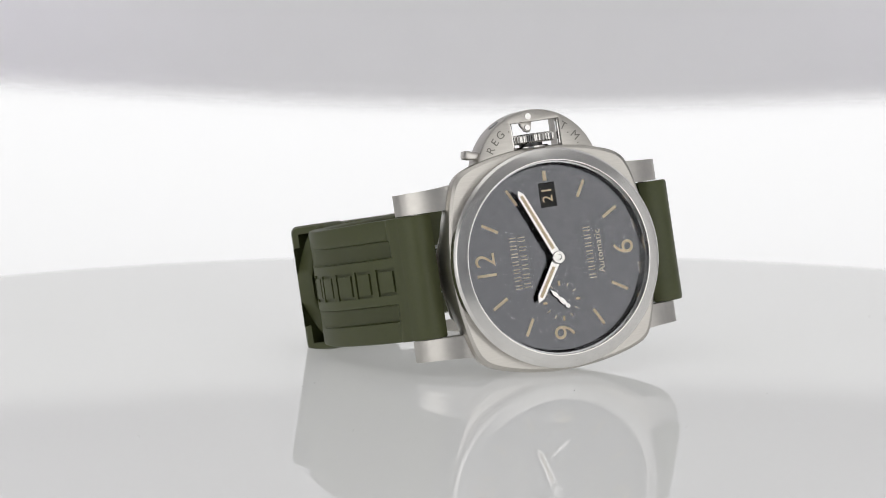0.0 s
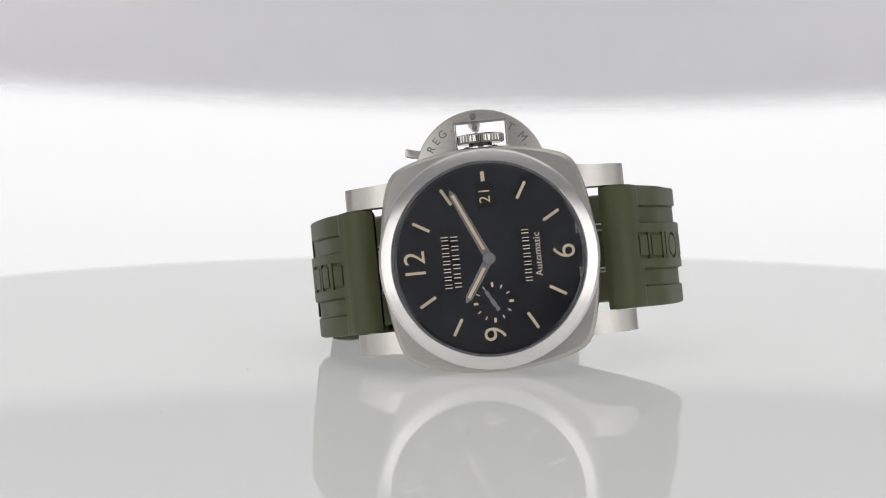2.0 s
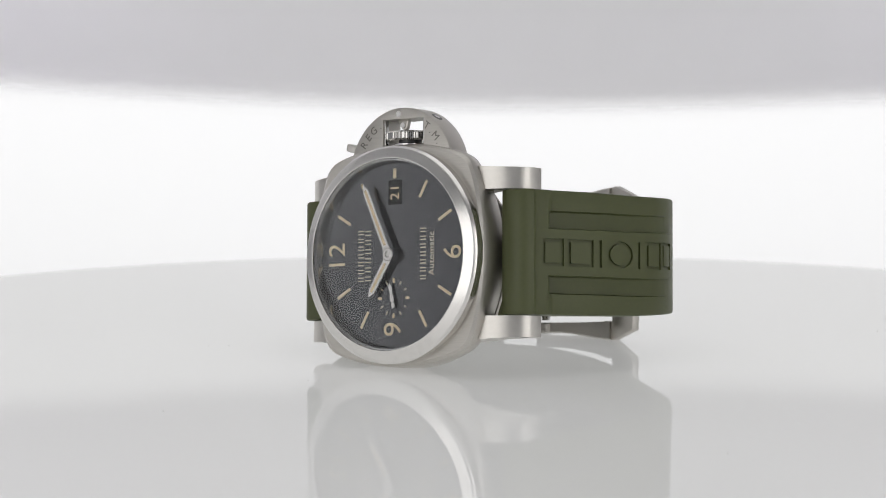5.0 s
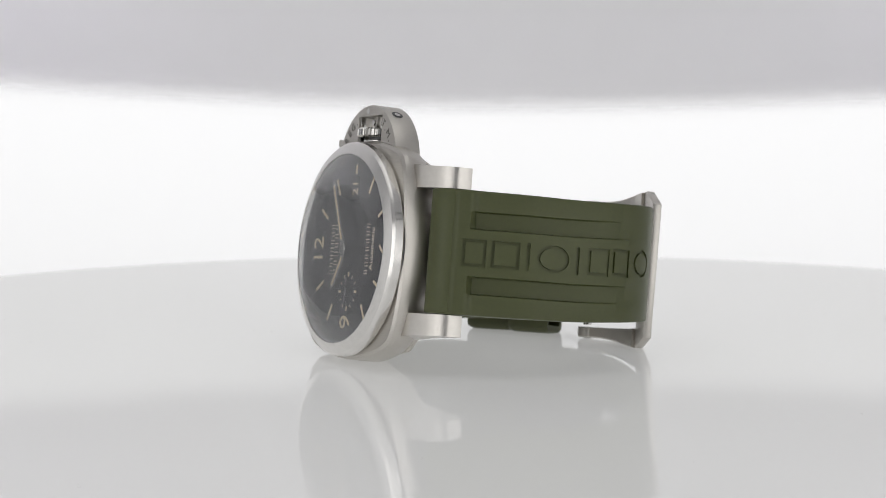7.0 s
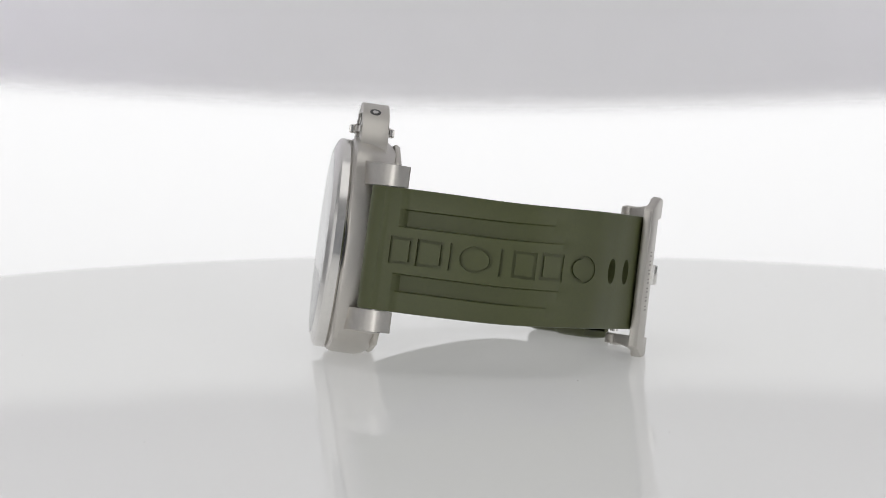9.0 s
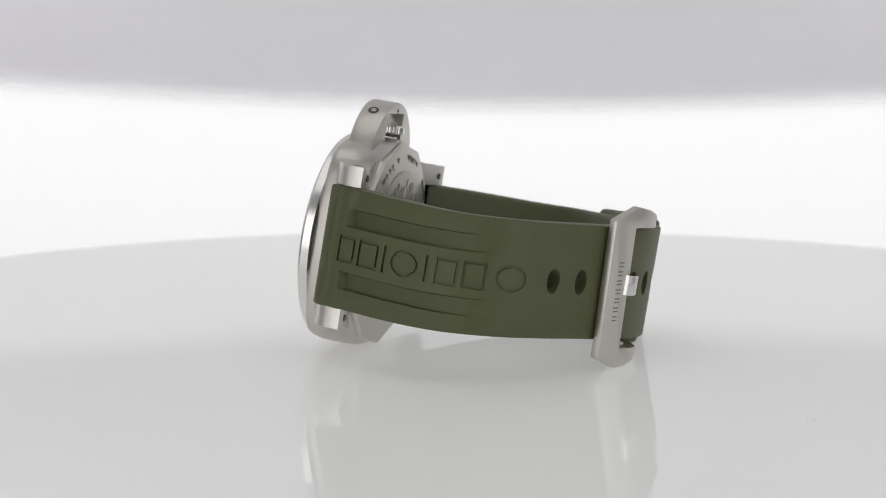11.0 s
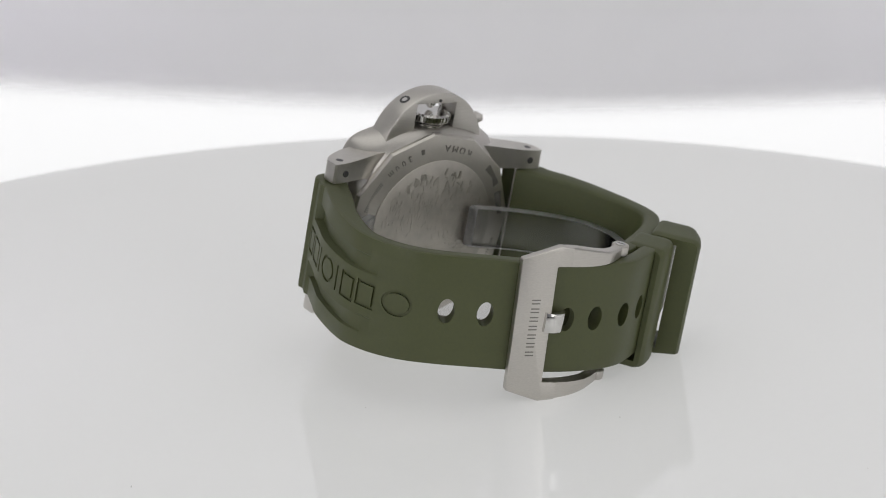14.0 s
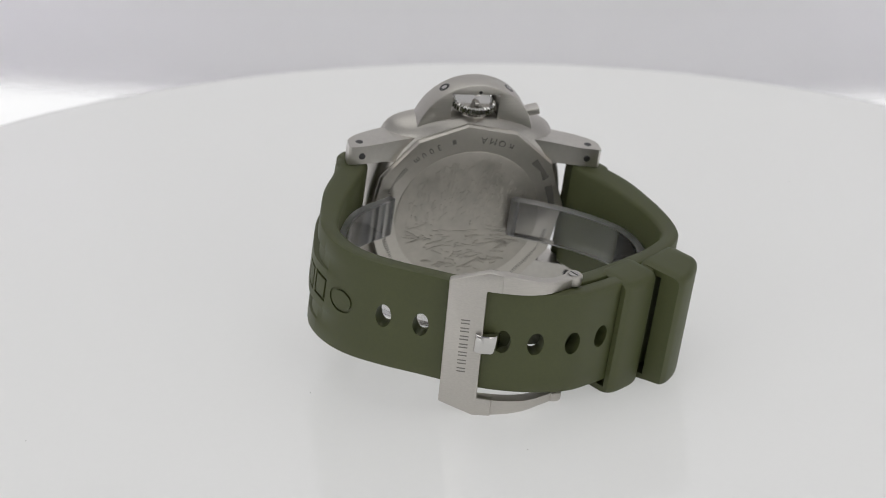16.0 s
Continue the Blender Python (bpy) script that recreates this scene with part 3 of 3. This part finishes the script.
def build_dial(watch):
    dial = part("dial", lathe([(0, -0.4), (18.84, -0.4), (18.84, 0.0), (5.0, 0.0), (0, 0.0)], 120, False), DIAL, watch, "dark anthracite dial with cream markers")
    part("rehaut", lathe([(18.0, 0.0), (18.84, 0.0), (18.84, 1.55), (18.5, 1.55)], 120), surface("rehaut_grey", (0.40, 0.40, 0.40), 0.18, 1.0, 900, 0.1), dial)
    for h in (1, 2, 4, 5, 7, 8, 10, 11):
        a = radians(90 - 30 * h)
        b = prism([(12.8, -0.29), (12.8, 0.29), (16.45, 0.29), (16.45, -0.29)], 0.0, 0.07, 0.0)
        part("hour_marker", b, NUMERAL, dial, at=Matrix.Rotation(a, 4, "Z"))
    part("hour_marker", box(15.1, 17.0, -0.55, 0.2, 0, 0.07), NUMERAL, dial)
    part("numeral", written("12", 5.9, 0.12, Matrix.Translation((0, 14.3, 0.03)), 1.0, -0.02), NUMERAL, dial)
    part("numeral", written("6", 6.2, 0.12, Matrix.Translation((0.1, -14.75, 0.03)), 1.0, -0.02), NUMERAL, dial)
    part("numeral", written("9", 6.2, 0.12, Matrix.Translation((-14.6, 0.0, 0.03)), 1.0, -0.02), NUMERAL, dial)
    window = part("date_window", box(9.9, 14.7, -2.0, 1.4, 0.0, 0.035), BLACK, dial, "black date window")
    part("date_number", written("21", 3.1, 0.05, Matrix.Translation((12.35, -0.3, 0.04)), 1.05), LUME, window)
    for n, y in ((7, 8.35), (6, 6.5), (7, -7.3)):
        part("printed_word", bars_word(n, -5.4, 5.4, y, 1.4, 0.0, 0.05, 0.19), PRINT, dial, "cream printed row of plain bars")
    part("word", written("Automatic", 1.95, 0.05, Matrix.Translation((0, -9.45, 0.03)), 1.04), PRINT, dial)
    part("small_print", bars_word(5, -6.6, -3.2, -17.3, 0.35, 0.0, 0.04, 0.1), PRINT, dial)
    part("small_print", bars_word(5, 3.2, 6.6, -17.3, 0.35, 0.0, 0.04, 0.1), PRINT, dial)
    # small seconds
    for k in range(12):
        a = 2 * math.pi * k / 12
        big = k % 3 == 0
        b = box(3.0, 3.75 if not big else 3.9, -0.1 if not big else -0.24, 0.1 if not big else 0.24, 0, 0.05)
        part("seconds_mark", b, LUME if big else PRINT, dial, at=Matrix.Translation((-8.5, 0, 0)) @ Matrix.Rotation(a, 4, "Z"))
    seconds = part("seconds_hand", prism([(-1.9, -0.3), (-1.3, -0.45), (-0.9, -0.2), (-0.45, -0.45), (0.45, -0.45), (0.8, -0.22), (2.1, -0.42), (3.2, 0), (2.1, 0.42), (0.8, 0.22), (0.45, 0.45), (-0.45, 0.45), (-0.9, 0.2), (-1.3, 0.45), (-1.9, 0.3)], 0.5, 0.62, 0.0),
                   STEEL_POLISHED, watch, "small polished seconds hand")
    for name, length, a, z, wide in (("hour_hand", 9.9, 147.3, 1.2, 1.4), ("minute_hand", 15.4, 24.8, 1.65, 1.35)):
        m = Matrix.Rotation(radians(a), 4, "Z")
        h = part(name, prism(hand(length, wide, 0.4, z), z, z + 0.2, 0.06, 1), STEEL_POLISHED, watch, "polished baton hand filled with cream lume", at=m)
        part("lume_strip", prism([(2.0, -0.3), (2.0, 0.3), (length - 1.3, 0.3), (length - 1.3, -0.3)], z + 0.17, z + 0.23), LUME, h, at=m)
    cap = part("hand_hub", lathe([(0, 0.4), (1.3, 0.4), (1.3, 1.95), (1.15, 2.08), (0.6, 2.08), (0.5, 1.7), (0, 1.7)], 40, False), STEEL_POLISHED, watch, "polished round hub of the hands")
    crystal = part("crystal", lathe([(0, 2.5), (18.6, 2.22), (18.84, 2.2), (18.84, 2.36), (18.4, 2.5), (12.0, 2.7), (6.0, 2.8), (0, 2.83)], 120, False), CRYSTAL, watch, "clear slightly domed sapphire crystal")
    crystal.visible_shadow = False
    return seconds


LONG = [(-22.6, -6.4), (-24.6, -5.5), (-27.2, -6.2), (-29.6, -10.0), (-32.3, -15.5), (-35.2, -21.7), (-37.6, -31.0), (-38.1, -37.2), (-36.4, -43.6), (-32.8, -49.2), (-27.0, -53.7),
        (-20.2, -57.5), (-14.0, -60.9), (-7.0, -63.9), (0.5, -65.3), (8.5, -65.1), (15.0, -62.4), (21.5, -58.6), (28.0, -54.2), (33.5, -50.2), (38.6, -46.0)]
SHORT = [(22.6, -6.4), (24.6, -5.5), (26.9, -6.3), (28.9, -9.7), (33.6, -17.3), (37.0, -27.6), (37.6, -36.0), (35.9, -41.8), (31.5, -46.8), (26.0, -51.0), (19.5, -55.2), (12.5, -59.3), (6.5, -61.4)]


def on_path(path, y, z):
    """How far along an even path its point nearest to (y, z) lies."""
    return min(path, key=lambda e: (e[1] - Vector((y, z))).length)[0]


def place_on(path, s, side):
    k = min(range(len(path)), key=lambda i: abs(path[i][0] - s))
    k = min(max(k, 1), len(path) - 2)
    t = (path[k + 1][1] - path[k - 1][1]).normalized()
    out = Vector((t.y, -t.x)) * side
    return path[k][1], t, out


def drift(z):
    return 2.0 * ease(-z, 26.0, 70.0)


def strap_mesh(name, points, side, groove_from, groove_to, thick_end, block):
    path = even_path(points, 0.55)
    total = path[-1][0]
    rings = []
    for i, (s, p) in enumerate(path):
        _, t, out = place_on(path, s, side)
        w = 12.1 - 0.65 * ease(s, 8, 60)
        if s > total - 8 and side > 0:
            w *= 1 - 0.75 * ((s - total + 8) / 8) ** 1.5
        th = 2.6 + 3.6 * ease(s, 0, 4) - (6.2 - thick_end) * ease(s, 12, 48)
        lift = 0.75 * (1 - ease(s, block - 0.3, block + 0.3)) if block else 0
        sunk = ease(s, groove_from, groove_from + 0.7) * (1 - ease(s, groove_from + 14, groove_to))
        g, rail = 0.95 * sunk, 0.7 * sunk
        c = drift(p.y)
        row = []
        for x, d in ((-w, -1.0), (-w, -0.45), (-w + 0.15, -0.13), (-w + 0.5, 0)):
            row.append((x, d + lift - rail))
        row += [(-8.1, lift - rail), (-7.8, lift - rail - g), (-4.75, lift - rail - g), (-4.45, lift), (-2.8, lift), (0, lift), (2.8, lift),
                (4.45, lift), (4.75, lift - rail - g), (7.8, lift - rail - g), (8.1, lift - rail)]
        for x, d in ((w - 0.5, 0), (w - 0.15, -0.13), (w, -0.45), (w, -1.0)):
            row.append((x, d + lift - rail))
        for x, d in ((w, -th + 0.9), (w - 0.3, -th + 0.3), (w - 0.9, -th), (0, -th), (-w + 0.9, -th), (-w + 0.3, -th + 0.3), (-w, -th + 0.9)):
            row.append((x, d))
        rings.append([(x + c, *(p + out * d)) for x, d in row])
    return path, bm_mesh(loft(rings), name, RUBBER)


def strap_frame(path, s, side):
    """A pose on the strap: x across, y along, z outwards."""
    p, t, out = place_on(path, s, side)
    return Matrix(((1, 0, 0, drift(p.y)), (0, t.x, out.x, p.x), (0, t.y, out.y, p.y), (0, 0, 0, 1)))


def strap_cuts(path, side, kinds, first, holes):
    """Debossed plain marks along the strap from the length first on, and the punched holes."""
    b = bmesh.new()
    tall = 5.3
    for kind, along in zip(kinds, spread(kinds, tall, 1.25)[0]):
        m = strap_frame(path, first + along, side) @ Matrix.Rotation(math.pi / 2, 4, "Z")
        merge(b, mark(kind, tall, 0.62, -0.5, 1.2), m)
    for s in holes:
        ell = [(2.55 * math.cos(2 * math.pi * k / 28), 1.65 * math.sin(2 * math.pi * k / 28)) for k in range(28)]
        merge(b, prism(ell, -9, 4), strap_frame(path, s, side))
    return b


def build_straps(watch):
    path, me = strap_mesh("long_strap", LONG, 1, 10.2, 50.0, 3.5, 7.0)
    holes = [on_path(path, y, z) for y, z in ((-28.0, -54.4), (-21.0, -57.7), (-13.0, -61.7), (-5.8, -64.6), (1.0, -65.8), (8.6, -65.9), (16.0, -64.5))]
    cuts = strap_cuts(path, 1, "mwioimmo", on_path(path, -30.4, -11.3) - 2.4, holes)
    me = carved(me, cuts)
    me.transform(Matrix.Scale(MM, 4))
    mesh_part("long_strap", me, watch, "olive green rubber strap with punched holes and debossed plain marks", 40)
    path2, me = strap_mesh("short_strap", SHORT, -1, 10.2, 44.0, 3.5, 7.0)
    cuts = strap_cuts(path2, -1, "mmwmmmi", on_path(path2, 30.6, -13.0) - 2.4, ())
    me = carved(me, cuts)
    me.transform(Matrix.Scale(MM, 4))
    mesh_part("short_strap", me, watch, "olive green rubber buckle strap with debossed plain marks", 40)
    # keepers
    for centre, along, wide, high, low, bulge, cx, hx, rise in (((21.9, -57.9), 56.6, 9.4, 1.9, -6.2, 0.6, 0.2, 13.1, 0.0), ((31.5, -53.0), 52.0, 10.4, 3.9, -5.2, 0.9, 0.4, 13.1, 1.5)):
        rings = []
        for k in range(-6, 7):
            f = k / 6
            end = max(0.0, abs(f) - 0.8) / 0.2 * 0.4
            top = high + bulge * (1 - f * f) - rise * f - end
            w, lo = hx - end, low + end
            r = 1.4
            ring = []
            for sx, sz, a0 in ((1, 1, 0), (-1, 1, 90), (-1, -1, 180), (1, -1, 270)):
                for q in range(4):
                    a = radians(a0 + 30 * q)
                    ring.append((sx * (w - r) + r * math.cos(a), ((top - r) if sz > 0 else (lo + r)) + r * math.sin(a), f * wide / 2))
            rings.append(ring)
        me = bm_mesh(loft(rings), "keeper", RUBBER)
        me = carved(me, box(-hx + 1.7, hx - 1.7, low + 1.1, min(high - 1.5, 0.6), -wide, wide))
        t = Vector((math.sin(radians(along)), math.cos(radians(along))))
        o = Vector((t.y, -t.x))
        me.transform(Matrix(((1, 0, 0, cx), (0, o.x, t.x, centre[0]), (0, o.y, t.y, centre[1]), (0, 0, 0, 1))))
        me.transform(Matrix.Scale(MM, 4))
        mesh_part("keeper_loop", me, watch, "olive green rubber keeper loop", 40)


def build_buckle(watch):
    slope = radians(-20)
    m = Matrix(((0, 1, 0, 1.2), (math.cos(slope), 0, math.sin(slope), -9.3), (math.sin(slope), 0, -math.cos(slope), -64.5), (0, 0, 0, 1))) @ Matrix.Rotation(radians(3.0), 4, "Z")
    outline = [(-8.1, -13.9), (-8.1, 13.9), (-0.4, 16.5), (2.4, 16.1), (2.4, 12.2), (-0.6, 12.2), (-0.6, -12.2), (2.4, -12.2), (2.4, -16.1), (-0.4, -16.5)]
    buckle = part("buckle", prism(outline, -1.6, 0.25, 0.3), STEEL_BRUSHED, watch, "brushed steel trapezoid buckle with pointed ends", at=m)
    part("buckle_marks", bars_word(7, -6.4, 6.4, 0, 1.75, 0.22, 0.27, 0.26), ENGRAVED, buckle,
         at=m @ Matrix.Translation((-4.2, -0.5, 0)) @ Matrix.Rotation(math.pi / 2, 4, "Z"))
    for sx in (-1, 1):
        rings = []
        for s, p in even_path([(-8.6, -63.7), (-4.0, -64.6), (1.0, -64.4), (5.5, -62.5), (8.2, -60.8)], 0.8):
            w = 3.9 - 1.7 * ease(s, 0, 14)
            x0 = 1.2 + sx * (12.3)
            ring = [(x0, -1.3), (x0, 1.1), (x0 + sx * (w - 0.3), 1.1), (x0 + sx * w, 0.8), (x0 + sx * w, -1.0), (x0 + sx * (w - 0.3), -1.3)]
            rings.append([(x, p.x, p.y - d) for x, d in ring])
        arm = part("buckle_arm", loft(rings), STEEL_BRUSHED, buckle)
        part("arm_end", rod((1.2 + sx * 12.35, 7.6, -61.3), (1.2 + sx * 14.5, 7.6, -61.3), 1.75, 28, 0.25), STEEL_BRUSHED, arm)
        part("arm_screw", rod((1.2 + sx * 14.4, 7.6, -61.3), (1.2 + sx * 14.62, 7.6, -61.3), 1.05, 24, 0.08), STEEL_POLISHED, arm)
        # the slot is a raised strip with its shade put into the colour
        slot = box(-0.9, 0.9, -0.14, 0.14, -0.02, 0.02)
        part("screw_slot", slot, STEEL_DARK, arm, at=Matrix.Translation((1.2 + sx * 14.625, 7.6, -61.3)) @ Matrix.Rotation(math.pi / 2, 4, "Y") @ Matrix.Rotation(0.6, 4, "Z"))
    part("buckle_pin", rod((-10.6, 7.0, -61.0), (14.0, 7.0, -61.0), 0.9), STEEL_POLISHED, buckle)
    b = bmesh.new()
    rings = []
    for s, p in even_path([(6.5, -61.0), (1.0, -61.4), (-4.0, -61.9), (-5.9, -62.6), (-7.2, -64.5), (-8.6, -65.1), (-10.8, -64.5), (-11.4, -63.9)], 0.7):
        rings.append([(1.9 + x, p.x, p.y + d) for x, d in ((-2.0, -0.6), (-1.8, -0.75), (1.8, -0.75), (2.0, -0.6), (2.0, 0.6), (-2.0, 0.6))])
    part("tongue", loft(rings), STEEL_POLISHED, buckle, "polished steel buckle tongue")


def build_watch():
    watch = new("wrist_watch")
    tagged(watch, "steel wrist watch with olive rubber strap, standing on its side", "watch")
    build_case(watch)
    build_guard(watch)
    seconds = build_dial(watch)
    build_straps(watch)
    build_buckle(watch)
    return watch, seconds


def build_cuff():
    """The clear stand inside the strap."""
    cuff = new("acrylic_cuff")
    tagged(cuff, "clear acrylic display cuff inside the strap", "display cuff")
    pts = [(9.8, -13.0), (16.0, -15.6), (23.5, -20.0), (29.3, -25.5), (31.5, -32.0), (30.3, -39.0), (25.5, -45.0), (16.0, -50.0), (0.0, -52.5), (-14.0, -50.0), (-24.5, -44.5),
           (-30.3, -38.0), (-31.6, -31.0), (-30.0, -25.0), (-25.5, -18.5), (-17.5, -13.0)]
    path = even_path(pts, 1.0)
    rings = []
    for s, p in path:
        _, t, out = place_on(path, s, -1)
        rings.append([(x, *(p + out * d)) for x, d in ((-3.4, 0.9), (5.0, 0.9), (5.0, -0.9), (-3.4, -0.9))])
    part("band", loft(rings), ACRYLIC, cuff)
    for x0, x1 in ((-3.41, -3.75), (5.01, 5.35)):
        rings = []
        for s, p in path:
            _, t, out = place_on(path, s, -1)
            rings.append([(x0, *(p + out * 0.9)), (x1, *(p + out * 0.6)), (x1, *(p - out * 0.6)), (x0, *(p - out * 0.9))])
        part("band_edge", loft(rings), FROSTED, cuff, "frosted cut edge of the clear band")
    for p in (pts[0], pts[-1]):
        part("end_lip", rod((-3.5, *p), (5.1, *p), 0.95, 16, 0.2), FROSTED, cuff)
    return cuff


def motions():
    rows = [(t, swing(*r)) for t, *r in SWING]
    walk(table, rows)
    walk(watch, [(t, m @ SIT) for t, m in rows])
    walk(cuff, [(t, m @ SIT) for t, m in rows])
    walk(seconds, [(t, Matrix.Translation((-8.5 * MM, 0, 0)) @ Matrix.Rotation(radians(42 - 6 * t), 4, "Z")) for t in (0.0, 4.0, 8.0, 12.0, 16.0)])


build_booth()
table = build_table()
watch, seconds = build_watch()
cuff = build_cuff()
motions()
